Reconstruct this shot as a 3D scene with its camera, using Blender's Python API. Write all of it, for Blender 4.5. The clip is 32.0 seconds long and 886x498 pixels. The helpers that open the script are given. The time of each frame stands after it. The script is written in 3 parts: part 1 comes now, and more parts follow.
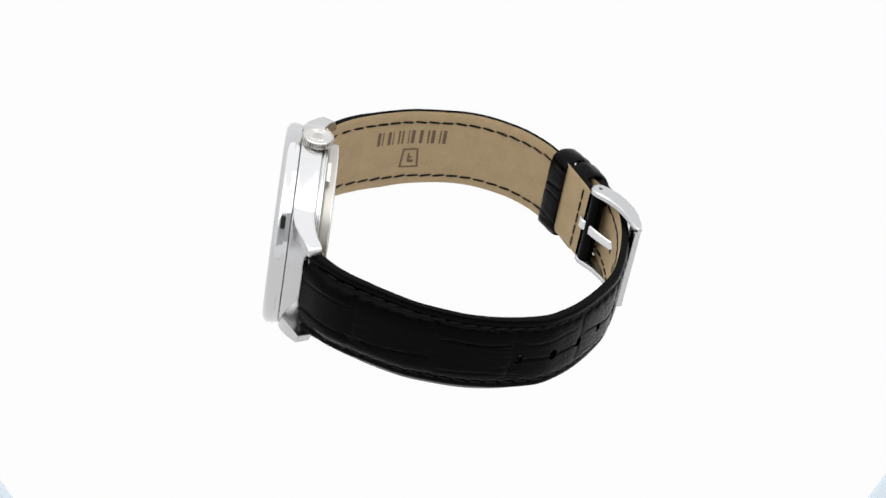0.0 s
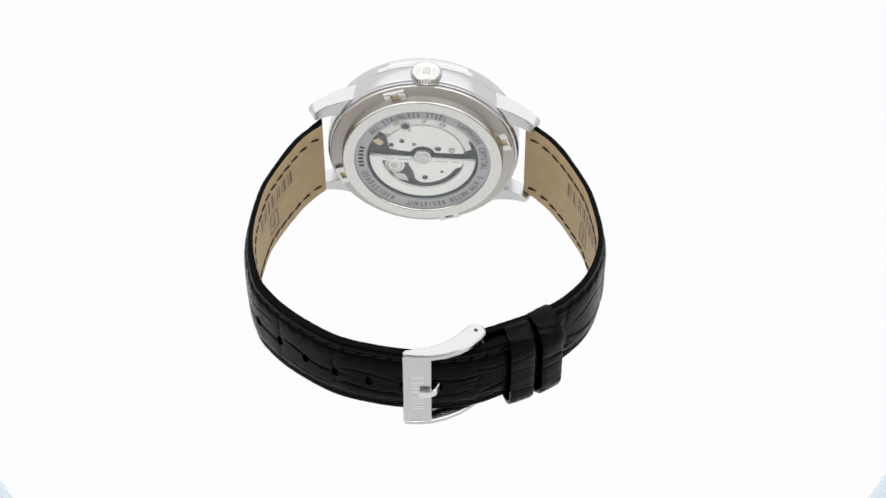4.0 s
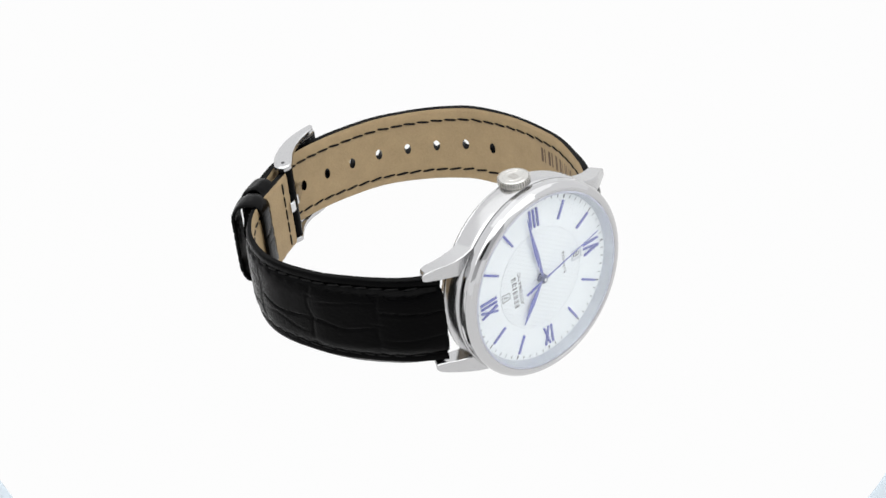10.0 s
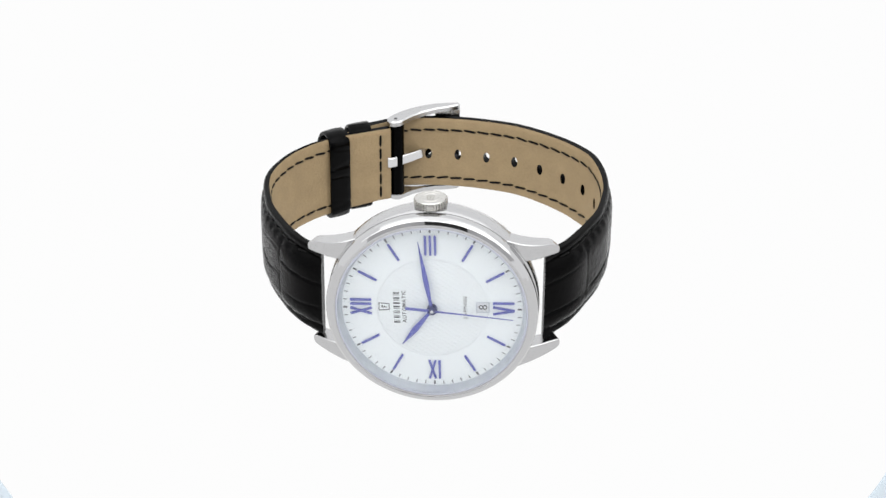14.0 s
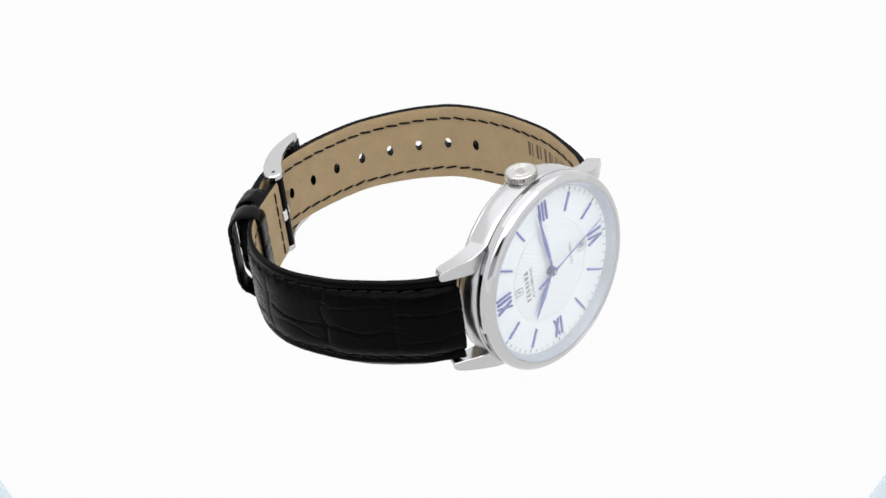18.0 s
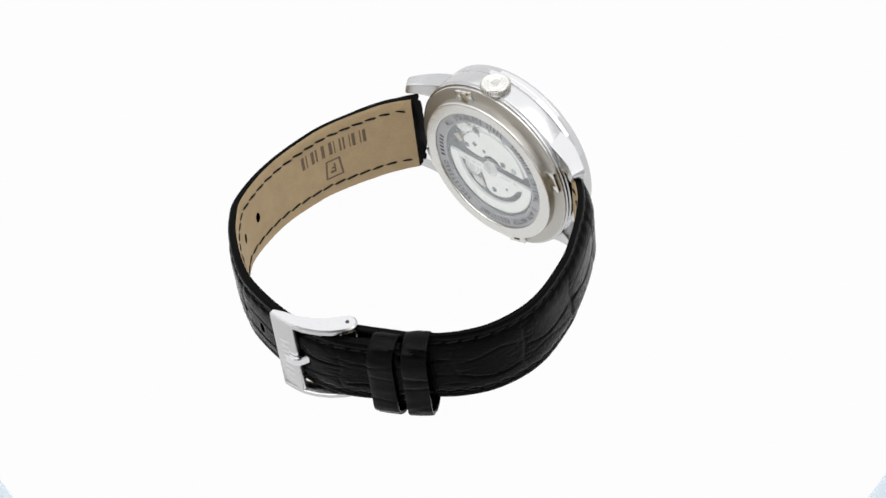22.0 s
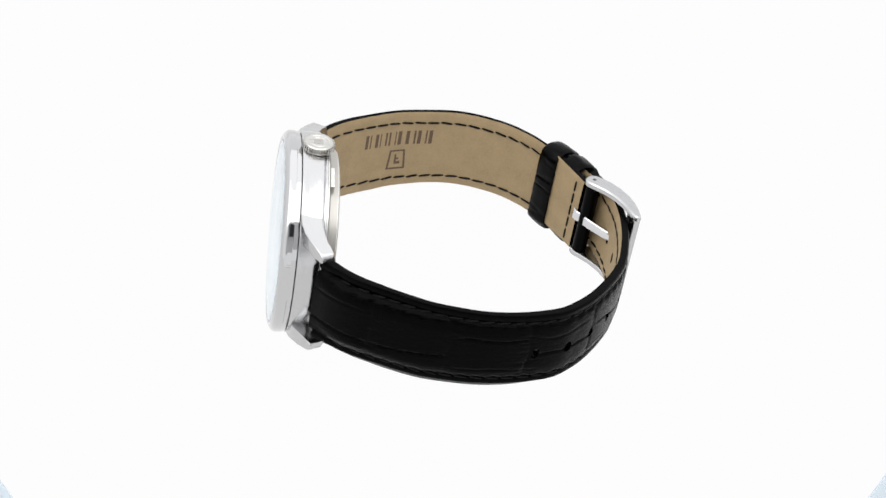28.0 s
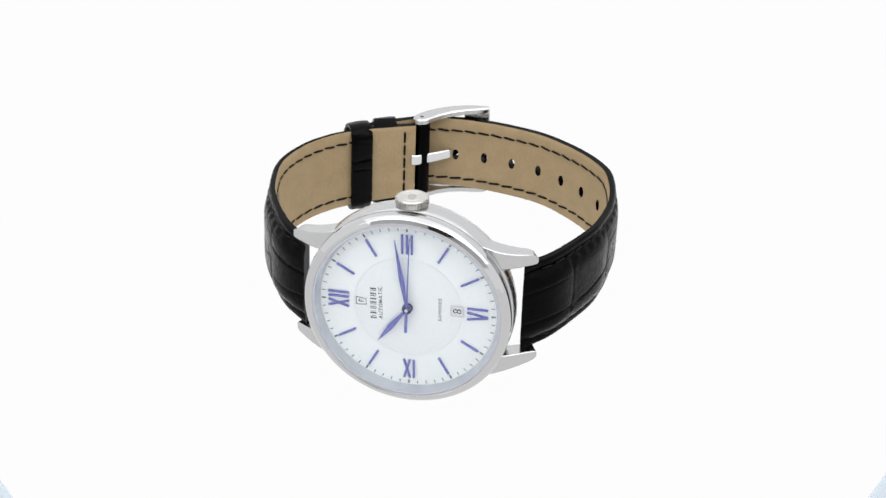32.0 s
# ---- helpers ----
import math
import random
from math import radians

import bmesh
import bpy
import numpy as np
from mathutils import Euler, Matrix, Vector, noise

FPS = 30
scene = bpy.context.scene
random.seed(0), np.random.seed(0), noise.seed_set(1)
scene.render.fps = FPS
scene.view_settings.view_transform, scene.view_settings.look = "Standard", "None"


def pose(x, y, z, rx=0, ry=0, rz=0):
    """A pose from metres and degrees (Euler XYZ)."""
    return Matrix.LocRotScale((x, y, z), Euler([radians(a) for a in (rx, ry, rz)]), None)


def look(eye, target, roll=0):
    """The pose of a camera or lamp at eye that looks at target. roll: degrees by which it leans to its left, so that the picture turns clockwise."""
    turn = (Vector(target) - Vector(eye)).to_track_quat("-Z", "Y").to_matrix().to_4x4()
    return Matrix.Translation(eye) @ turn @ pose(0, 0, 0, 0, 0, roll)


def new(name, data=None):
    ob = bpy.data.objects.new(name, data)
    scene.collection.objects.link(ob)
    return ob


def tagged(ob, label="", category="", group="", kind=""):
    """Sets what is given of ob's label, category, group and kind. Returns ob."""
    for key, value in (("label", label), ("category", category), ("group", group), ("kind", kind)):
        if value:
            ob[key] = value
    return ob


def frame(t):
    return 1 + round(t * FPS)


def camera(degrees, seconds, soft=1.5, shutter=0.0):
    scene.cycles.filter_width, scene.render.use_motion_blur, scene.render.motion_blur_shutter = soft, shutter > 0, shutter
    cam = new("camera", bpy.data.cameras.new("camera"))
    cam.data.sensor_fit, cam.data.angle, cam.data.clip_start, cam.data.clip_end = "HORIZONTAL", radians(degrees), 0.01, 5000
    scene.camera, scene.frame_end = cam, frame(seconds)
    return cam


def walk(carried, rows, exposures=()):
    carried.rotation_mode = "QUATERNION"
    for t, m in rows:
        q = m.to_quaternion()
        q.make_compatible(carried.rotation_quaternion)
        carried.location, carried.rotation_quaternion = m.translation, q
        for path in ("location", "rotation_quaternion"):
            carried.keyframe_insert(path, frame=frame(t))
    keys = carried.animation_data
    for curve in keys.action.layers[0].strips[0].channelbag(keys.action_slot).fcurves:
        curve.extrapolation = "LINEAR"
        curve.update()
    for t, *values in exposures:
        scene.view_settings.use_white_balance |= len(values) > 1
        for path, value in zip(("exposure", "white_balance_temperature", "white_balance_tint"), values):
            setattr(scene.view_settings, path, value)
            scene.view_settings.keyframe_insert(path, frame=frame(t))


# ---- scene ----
SCALE = 0.001  # watch parts are written in millimetres


# ---- path of the watch on the turntable: seconds, degrees of turn ----
TURN = [(0, 273.5), (0.5, 262.0), (1, 249.7), (1.5, 238.6), (2, 226.5), (2.5, 215.6), (3, 203.6), (3.5, 192.7), (4, 181.7), (4.5, 170.8), (5, 159.5), (5.5, 148.2), (6, 137.0), (6.5, 125.7), (7, 113.5), (7.5, 102.3), (8, 90.1), (8.5, 79.0), (9, 66.7), (9.5, 56.1), (10, 46.2), (10.5, 37.2), (11, 28.3), (11.5, 21.1), (12, 14.5), (12.5, 9.3), (13, 4.6), (13.5, 1.2), (14, -0.0), (14.5, 3.2), (15, 7.0), (15.5, 12.0), (16, 18.0), (16.5, 24.6), (17, 33.1), (17.5, 42.0), (18, 52.1), (18.5, 62.7), (19, 75.1), (19.5, 85.8), (20, 97.7), (20.5, 108.6), (21, 120.6), (21.5, 131.4), (22, 142.5), (22.5, 153.4), (23, 165.4), (23.5, 176.3), (24, 188.2), (24.5, 198.8), (25, 210.6), (25.5, 221.6), (26, 233.0), (26.5, 244.6), (27, 256.3), (27.5, 267.9), (28, 278.8), (28.5, 289.9), (29, 301.6), (29.5, 311.7), (30, 321.9), (30.5, 330.2), (31, 338.5), (31.5, 345.0), (32, 350.9)]
DIAL_CENTRE = Vector((0.00030, -0.03084, 0.02143))
DIAL_TURN = Matrix(((0.99879, 0.04854, 0.00747), (-0.04911, 0.98718, 0.15188), (0.00000, -0.15206, 0.98837))).to_4x4()


def spun(deg):
    return Matrix.Rotation(radians(deg), 4, "Z")


# ---- camera ----
cam = camera(24.65, 32.0)
EYE = Matrix(((0.99997, 0.00395, -0.00617, 0.00000), (-0.00730, 0.61255, -0.79040, -0.34307), (0.00066, 0.79042, 0.61256, 0.27861), (0.00000, 0.00000, 0.00000, 1.00000)))
walk(cam, [(0.0, EYE), (32.0, EYE)])

# ---- world and light: a white light tent ----
world = bpy.data.worlds.new("world")
scene.world = world
world.use_nodes = True
world.node_tree.nodes["Background"].inputs[0].default_value = (0.985, 0.99, 1.0, 1)
world.node_tree.nodes["Background"].inputs[1].default_value = 1.12
scene.view_settings.exposure = 0.0


def softbox(name, eye, target, w, h, power, colour=(1, 1, 1)):
    lamp = bpy.data.lights.new(name, "AREA")
    lamp.shape, lamp.size, lamp.size_y, lamp.energy, lamp.color = "RECTANGLE", w, h, power, colour
    ob = new(name, lamp)
    ob.matrix_world = look(eye, target)
    return tagged(ob, "unseen soft area lamp over the watch", "lamp", kind="structure")


softbox("softbox_top", (0, 0.05, 0.8), (0, 0, 0), 1.7, 1.7, 4.6)
# Unseen pair of lamps, added to brighten the dial from the front.
softbox("fill_side", (-0.60, -0.52, 1.0), (0, 0, 0.02), 1.2, 1.2, 5.2)
softbox("fill_side", (0.60, -0.52, 1.0), (0, 0, 0.02), 1.2, 1.2, 5.2)


# ---- materials ----
def material(name, base, rough=0.5, metal=0.0, bump=0.0, scale=1000.0, vary=0.0, spec=0.5, coat=0.0):
    m = bpy.data.materials.new(name)
    m.use_nodes = True
    nt = m.node_tree
    b = nt.nodes["Principled BSDF"]
    b.inputs["Base Color"].default_value = (*base, 1)
    b.inputs["Roughness"].default_value = rough
    b.inputs["Metallic"].default_value = metal
    b.inputs["Specular IOR Level"].default_value = spec
    b.inputs["Coat Weight"].default_value = coat
    if bump or vary:
        co = nt.nodes.new("ShaderNodeTexCoord")
        n1 = nt.nodes.new("ShaderNodeTexNoise")
        n1.inputs["Scale"].default_value = scale
        n1.inputs["Detail"].default_value = 6
        nt.links.new(co.outputs["Object"], n1.inputs["Vector"])
        n2 = nt.nodes.new("ShaderNodeTexNoise")
        n2.inputs["Scale"].default_value = scale * 0.12
        n2.inputs["Detail"].default_value = 3
        nt.links.new(co.outputs["Object"], n2.inputs["Vector"])
        if bump:
            bp = nt.nodes.new("ShaderNodeBump")
            bp.inputs["Strength"].default_value = bump
            bp.inputs["Distance"].default_value = 0.0004
            nt.links.new(n1.outputs["Fac"], bp.inputs["Height"])
            nt.links.new(bp.outputs["Normal"], b.inputs["Normal"])
        if vary:
            add = nt.nodes.new("ShaderNodeMath")
            add.operation = "ADD"
            nt.links.new(n1.outputs["Fac"], add.inputs[0])
            nt.links.new(n2.outputs["Fac"], add.inputs[1])
            rp = nt.nodes.new("ShaderNodeMapRange")
            rp.inputs["From Min"].default_value, rp.inputs["From Max"].default_value = 0.6, 1.4
            rp.inputs["To Min"].default_value, rp.inputs["To Max"].default_value = 1 - vary, 1 + vary
            nt.links.new(add.outputs[0], rp.inputs["Value"])
            mx = nt.nodes.new("ShaderNodeVectorMath")
            mx.operation = "SCALE"
            mx.inputs[0].default_value = base
            nt.links.new(rp.outputs[0], mx.inputs["Scale"])
            nt.links.new(mx.outputs[0], b.inputs["Base Color"])
    return m


def glass(name):
    """A thin clear pane: light passes straight through, and its surface mirrors more towards grazing."""
    m = bpy.data.materials.new(name)
    m.use_nodes = True
    nt = m.node_tree
    nt.nodes.remove(nt.nodes["Principled BSDF"])
    clear, gloss, mix, facing, power, share = (nt.nodes.new("ShaderNode" + k) for k in ("BsdfTransparent", "BsdfGlossy", "MixShader", "LayerWeight", "Math", "Math"))
    clear.inputs["Color"].default_value = (0.985, 0.99, 0.99, 1)
    gloss.inputs["Roughness"].default_value = 0.02
    gloss.inputs["Color"].default_value = (0.94, 0.98, 1.0, 1)
    power.operation, power.inputs[1].default_value = "POWER", 2.6
    share.operation, share.inputs[1].default_value, share.inputs[2].default_value = "MULTIPLY_ADD", 0.97, 0.025
    facing.inputs["Blend"].default_value = 0.5
    nt.links.new(facing.outputs["Facing"], power.inputs[0])
    nt.links.new(power.outputs[0], share.inputs[0])
    nt.links.new(share.outputs[0], mix.inputs[0])
    nt.links.new(clear.outputs[0], mix.inputs[1])
    nt.links.new(gloss.outputs[0], mix.inputs[2])
    nt.links.new(mix.outputs[0], nt.nodes["Material Output"].inputs["Surface"])
    return m


# Emission here is added to hold a surface evenly white; it is no lamp.
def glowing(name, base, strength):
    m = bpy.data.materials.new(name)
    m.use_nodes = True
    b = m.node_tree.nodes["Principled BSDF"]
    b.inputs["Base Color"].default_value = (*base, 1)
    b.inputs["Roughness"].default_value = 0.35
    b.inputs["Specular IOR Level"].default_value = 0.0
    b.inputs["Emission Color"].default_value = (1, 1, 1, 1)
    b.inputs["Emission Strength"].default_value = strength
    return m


STEEL = material("polished steel", (0.66, 0.66, 0.67), 0.13, 1.0, bump=0.015, scale=900)
STEEL_BRIGHT = material("mirror steel", (0.55, 0.55, 0.556), 0.05, 1.0)
STEEL_SOFT = material("softly polished steel", (0.53, 0.53, 0.535), 0.22, 1.0, bump=0.01, scale=1500)
STEEL_SATIN = material("satin steel", (0.64, 0.635, 0.615), 0.24, 1.0, bump=0.05, scale=4000)
STEEL_DARK = material("shaded steel", (0.46, 0.445, 0.415), 0.42, 1.0)
LEATHER = material("black leather", (0.0003, 0.0003, 0.0004), 0.17, 0.0, bump=0.34, scale=2000, vary=0.3, spec=0.040)
LEATHER_EDGE = material("black painted leather edge", (0.001, 0.001, 0.001), 0.24, bump=0.12, scale=1500, spec=0.035)
LINING = material("tan leather lining", (0.335, 0.2475, 0.139), 0.62, bump=0.35, scale=2200, vary=0.13, spec=0.25)
STAMP = material("dark brown stamp ink", (0.10, 0.06, 0.035), 0.6, bump=0.2, scale=3000)
THREAD = material("black thread", (0.004, 0.004, 0.004), 0.4, bump=0.3, scale=6000, spec=0.1)
CAP = material("blue-grey steel cap", (0.06, 0.065, 0.16), 0.3, 0.8)
CROWN_STEEL = material("crown steel", (0.62, 0.61, 0.585), 0.25, 1.0)
DIAL = material("silver white dial", (0.84, 0.865, 0.88), 0.4, 0.0, bump=0.03, scale=3000)
BLUE = material("blued steel", (0.14, 0.15, 0.46), 0.3, 0.55)
TRACK = material("pale grey dial ink", (0.13, 0.13, 0.145), 0.5)
INK = material("grey dial ink", (0.045, 0.045, 0.05), 0.5)
REHAUT = material("brushed grey flange", (0.58, 0.60, 0.64), 0.35, 0.6, bump=0.05, scale=700, vary=0.12)
GASKET = material("pale blue gasket", (0.46, 0.475, 0.55), 0.35)
RING_GREY = material("grey printed ring", (0.40, 0.41, 0.43), 0.4, 0.2)
MOVEMENT = material("rhodium plated bridge", (0.90, 0.90, 0.87), 0.4, 0.1, bump=0.06, scale=3500)
# Near-black of print and jewels; also shade put into gaps and holes.
SHADE_AND_DARKS = material("near-black for gap shade, print and jewels", (0.03, 0.03, 0.032), 0.5)
BRASS = material("pale brass", (0.62, 0.52, 0.36), 0.35, 0.7)
CRYSTAL = glass("sapphire crystal")
PLATE = glowing("white acrylic with added glow", (0.002, 0.002, 0.002), 0.978)
# The white plate's side: its bluish shade is put into the base colour.
RIM = material("plate rim with bluish shade in its colour", (0.55, 0.63, 0.69), 0.3, vary=0.02, scale=200)
TABLE = glowing("white tent floor with added glow", (0.002, 0.002, 0.002), 0.978)
WHITE_METAL = material("white painted metal", (0.78, 0.78, 0.78), 0.5)
KEEPER = material("glossy black leather", (0.0006, 0.0006, 0.0007), 0.2, bump=0.15, scale=1800, vary=0.3, spec=0.07)
FABRIC = material("pale grey panel fabric", (0.58, 0.58, 0.59), 0.9, bump=0.2, scale=900, vary=0.05)
BLACK = material("black camera body", (0.01, 0.01, 0.01), 0.6)


def guilloche(name):
    """White enamel with fine crossed wave engraving."""
    m = material(name, (0.82, 0.845, 0.86), 0.36)
    nt = m.node_tree
    co = nt.nodes.new("ShaderNodeTexCoord")
    bp = nt.nodes.new("ShaderNodeBump")
    bp.inputs["Strength"].default_value, bp.inputs["Distance"].default_value = 0.4, 0.0001
    add = nt.nodes.new("ShaderNodeMath")
    add.operation = "ADD"
    for k, turn in enumerate((35, -35)):
        mp = nt.nodes.new("ShaderNodeMapping")
        mp.inputs["Rotation"].default_value = (0, radians(turn), 0)
        wv = nt.nodes.new("ShaderNodeTexWave")
        wv.bands_direction = "Z"
        wv.inputs["Scale"].default_value = 420 if k == 0 else 360
        wv.inputs["Distortion"].default_value = 0.6
        nt.links.new(co.outputs["Object"], mp.inputs["Vector"])
        nt.links.new(mp.outputs[0], wv.inputs["Vector"])
        nt.links.new(wv.outputs["Fac"], add.inputs[k])
    nt.links.new(add.outputs[0], bp.inputs["Height"])
    nt.links.new(bp.outputs["Normal"], nt.nodes["Principled BSDF"].inputs["Normal"])
    return m


# The shade in the sunk date window is put into this grey.
DATE_SHADED = material("date disc with the window's shade in its grey", (0.70, 0.71, 0.73), 0.5)
EDGE_SHADE = material("grey of the dial edge's shadow", (0.74, 0.76, 0.78), 0.4)
ENGRAVED = guilloche("engraved white dial centre")


# ---- mesh tools ----
def mesh_of(name, verts, faces, mat, smooth=True, sharp=35):
    me = bpy.data.meshes.new(name)
    me.from_pydata([Vector(v) * SCALE for v in verts], [], faces)
    me.materials.append(mat)
    if smooth:
        me.polygons.foreach_set("use_smooth", [True] * len(me.polygons))
        me.set_sharp_from_angle(angle=radians(sharp))
    me.update()
    return me


def part(name, me, parent, label="", m=None):
    ob = new(name, me)
    ob.parent = parent
    if m is not None:
        ob.matrix_basis = m
    if label:
        tagged(ob, label)
    return ob


def merged(*pieces):
    vs, fs = [], []
    for v, f in pieces:
        k = len(vs)
        vs += list(v)
        fs += [tuple(i + k for i in q) for q in f]
    return vs, fs


def lathe(profile, n=128, closed=False):
    """Turns (radius, depth) points round the watch's axis, which runs along y."""
    vs, fs = [], []
    for r, y in profile:
        for k in range(n):
            a = 2 * math.pi * k / n
            vs.append((r * math.cos(a), y, r * math.sin(a)))
    rows = len(profile)
    for j in range(rows if closed else rows - 1):
        j2 = (j + 1) % rows
        for k in range(n):
            k2 = (k + 1) % n
            fs.append((j * n + k, j2 * n + k, j2 * n + k2, j * n + k2))
    return vs, fs


def rounded(profile, r=0.12, closed=True):
    """Cuts the corners of a profile so that its edges catch the light."""
    out, n = [], len(profile)
    for i, p in enumerate(profile):
        if not closed and i in (0, n - 1):
            out.append(tuple(p))
            continue
        p, a, b = Vector(p), Vector(profile[i - 1]), Vector(profile[(i + 1) % n])
        for q in (a, b):
            d = q - p
            out.append(tuple(p + d.normalized() * min(r, d.length * 0.4)))
    return out


def box(x0, x1, y0, y1, z0, z1, b=0.08):
    """A block with bevelled edges."""
    cx, cy, cz = (x0 + x1) / 2, (y0 + y1) / 2, (z0 + z1) / 2
    bm = bmesh.new()
    bmesh.ops.create_cube(bm, size=1, matrix=Matrix.Translation((cx, cy, cz)) @ Matrix.Diagonal((x1 - x0, y1 - y0, z1 - z0, 1)))
    if b:
        bmesh.ops.bevel(bm, geom=bm.edges[:], offset=b, segments=2, profile=0.5, affect="EDGES")
    vs, fs = [tuple(v.co) for v in bm.verts], [tuple(v.index for v in f.verts) for f in bm.faces]
    bm.free()
    return vs, fs


def moved(piece, m):
    return [tuple(m @ Vector(v)) for v in piece[0]], piece[1]


def loft(sections, cap=True):
    """Joins closed rings of equal length."""
    n, vs, fs = len(sections[0]), [], []
    for s in sections:
        vs += [tuple(p) for p in s]
    for j in range(len(sections) - 1):
        for k in range(n):
            k2 = (k + 1) % n
            fs.append((j * n + k, j * n + k2, (j + 1) * n + k2, (j + 1) * n + k))
    if cap:
        fs.append(tuple(range(n))[::-1])
        fs.append(tuple((len(sections) - 1) * n + k for k in range(n)))
    return vs, fs


class Curve:
    """A smooth plane curve through points (x, y), measured by its length."""

    def __init__(self, points):
        p = [Vector(q) for q in points]
        p = [p[0] * 2 - p[1]] + p + [p[-1] * 2 - p[-2]]
        self.dense, self.run = [], [0.0]
        for i in range(1, len(p) - 2):
            for k in range(24):
                t = k / 24
                a, b, c, d = p[i - 1:i + 3]
                self.dense.append(0.5 * (2 * b + (c - a) * t + (2 * a - 5 * b + 4 * c - d) * t * t + (3 * b - a - 3 * c + d) * t ** 3))
        self.dense.append(p[-2])
        for a, b in zip(self.dense, self.dense[1:]):
            self.run.append(self.run[-1] + (b - a).length)
        self.length = self.run[-1]
        self.xs, self.ys = np.array([q.x for q in self.dense]), np.array([q.y for q in self.dense])

    def at(self, s):
        return Vector((float(np.interp(s, self.run, self.xs)), float(np.interp(s, self.run, self.ys))))

    def tangent(self, s):
        return (self.at(min(s + 0.4, self.length)) - self.at(max(s - 0.4, 0))).normalized()


# ---- text ----
def letters(text, size, bold=0.0):
    """The outlines of a line of text as a list of (advance, verts, faces); x to the right, y up, in millimetres."""
    out = []
    for ch in text:
        cu = bpy.data.curves.new("letter", "FONT")
        cu.body, cu.size, cu.align_x, cu.resolution_u = ch, size, "CENTER", 3
        cu.offset = bold
        ob = bpy.data.objects.new("letter", cu)
        scene.collection.objects.link(ob)
        me = bpy.data.meshes.new_from_object(ob.evaluated_get(bpy.context.evaluated_depsgraph_get()))
        vs, fs = [tuple(v.co) for v in me.vertices], [tuple(p.vertices) for p in me.polygons]
        xs = [v[0] for v in vs] or [0]
        out.append(((max(xs) - min(xs)) if vs else size * 0.25, vs, fs))
        bpy.data.objects.remove(ob)
        bpy.data.curves.remove(cu)
        bpy.data.meshes.remove(me)
    return out


def written(text, size, gap, bold=0.0):
    """One straight line of raised text, centred; x right, y up, facing +z."""
    ls = letters(text, size, bold)
    total = sum(a for a, _, _ in ls) + gap * (len(ls) - 1)
    x, pieces = -total / 2, []
    for a, vs, fs in ls:
        pieces.append(([(vx + x + a / 2, vy, 0) for vx, vy, vz in vs], fs))
        x += a + gap
    return merged(*pieces)


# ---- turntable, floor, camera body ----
turntable = tagged(new("turntable"), "round white turntable plate under the watch, with an added even glow", "turntable")


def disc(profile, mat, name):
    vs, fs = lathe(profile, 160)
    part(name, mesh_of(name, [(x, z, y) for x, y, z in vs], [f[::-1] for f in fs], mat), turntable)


# The plate's top emits by an added glow, so no shadow shows on it.
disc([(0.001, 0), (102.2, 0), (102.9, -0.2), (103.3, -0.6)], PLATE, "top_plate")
disc([(103.3, -0.6), (103.8, -1.5), (104.2, -3.0), (104.4, -6.0), (104.4, -14), (0.001, -14)], RIM, "rim")
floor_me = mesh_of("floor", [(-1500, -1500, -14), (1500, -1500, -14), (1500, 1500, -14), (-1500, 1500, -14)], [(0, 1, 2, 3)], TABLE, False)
tagged(new("floor", floor_me), "white floor of the light tent, with an added even glow", "floor", kind="structure")
studio = tagged(new("studio_camera"), "black studio camera on a stand facing the turntable", "camera")
spot = EYE.translation.copy()
part("body", mesh_of("body", *box(-94, 94, -58, 58, 34, 90, 6), BLACK), studio, m=EYE)
part("lens", mesh_of("lens", *moved(lathe(rounded([(0.01, 0), (36, 0), (36, 22), (0.01, 22)], 2, False), 48), Matrix.Translation((0, 0, 12)) @ Matrix.Rotation(radians(90), 4, "X")), BLACK), studio, m=EYE)
back_way = EYE.to_3x3() @ Vector((0, 0, 0.30))
v, f = lathe(rounded([(0.01, -14), (70, -14), (70, -8), (14, -6), (14, (spot.z + back_way.z) * 1000 - 4), (0.01, (spot.z + back_way.z) * 1000 - 4)], 2, False), 32)
part("arm", mesh_of("arm", *box(-11, 11, -11, 11, 88, 312, 2), BLACK), studio, m=EYE)
part("stand", mesh_of("stand", [(x, z, y) for x, y, z in v], [q[::-1] for q in f], WHITE_METAL), studio, "white painted stand", m=Matrix.Translation((spot.x + back_way.x, spot.y + back_way.y, 0)))

# Unseen panel added behind the camera so that the steel reflects grey.
front = mesh_of("reflection_panel", *box(-500, 500, -240, 85, 96, 100, 1), FABRIC)
tagged(new("reflection_panel", front), "unseen pale panel behind the camera, added for grey reflections", "tent wall", kind="structure").matrix_world = EYE

# ---- the watch ----
watch = tagged(new("wristwatch"), "steel wristwatch, white dial, blue pointers, black leather strap, on edge", "wristwatch")

# the bezel's profile: an undercut edge, an upright wall, a shoulder with a narrow flat, a wide slope and a rounded lip
shoulder = [(x + 1.063 * math.cos(a), y - 1.063 * math.sin(a)) for x, y, a in [(20.122, -0.784, radians(3 + 37 * k / 12)) for k in range(13)] + [(19.929, -1.014, radians(40 + 11 * k / 4)) for k in range(5)]]
lip = [(19.80 + 0.36 * math.cos(a), -1.861 - 0.36 * math.sin(a)) for a in (radians(70 + 4 * k) for k in range(16))]
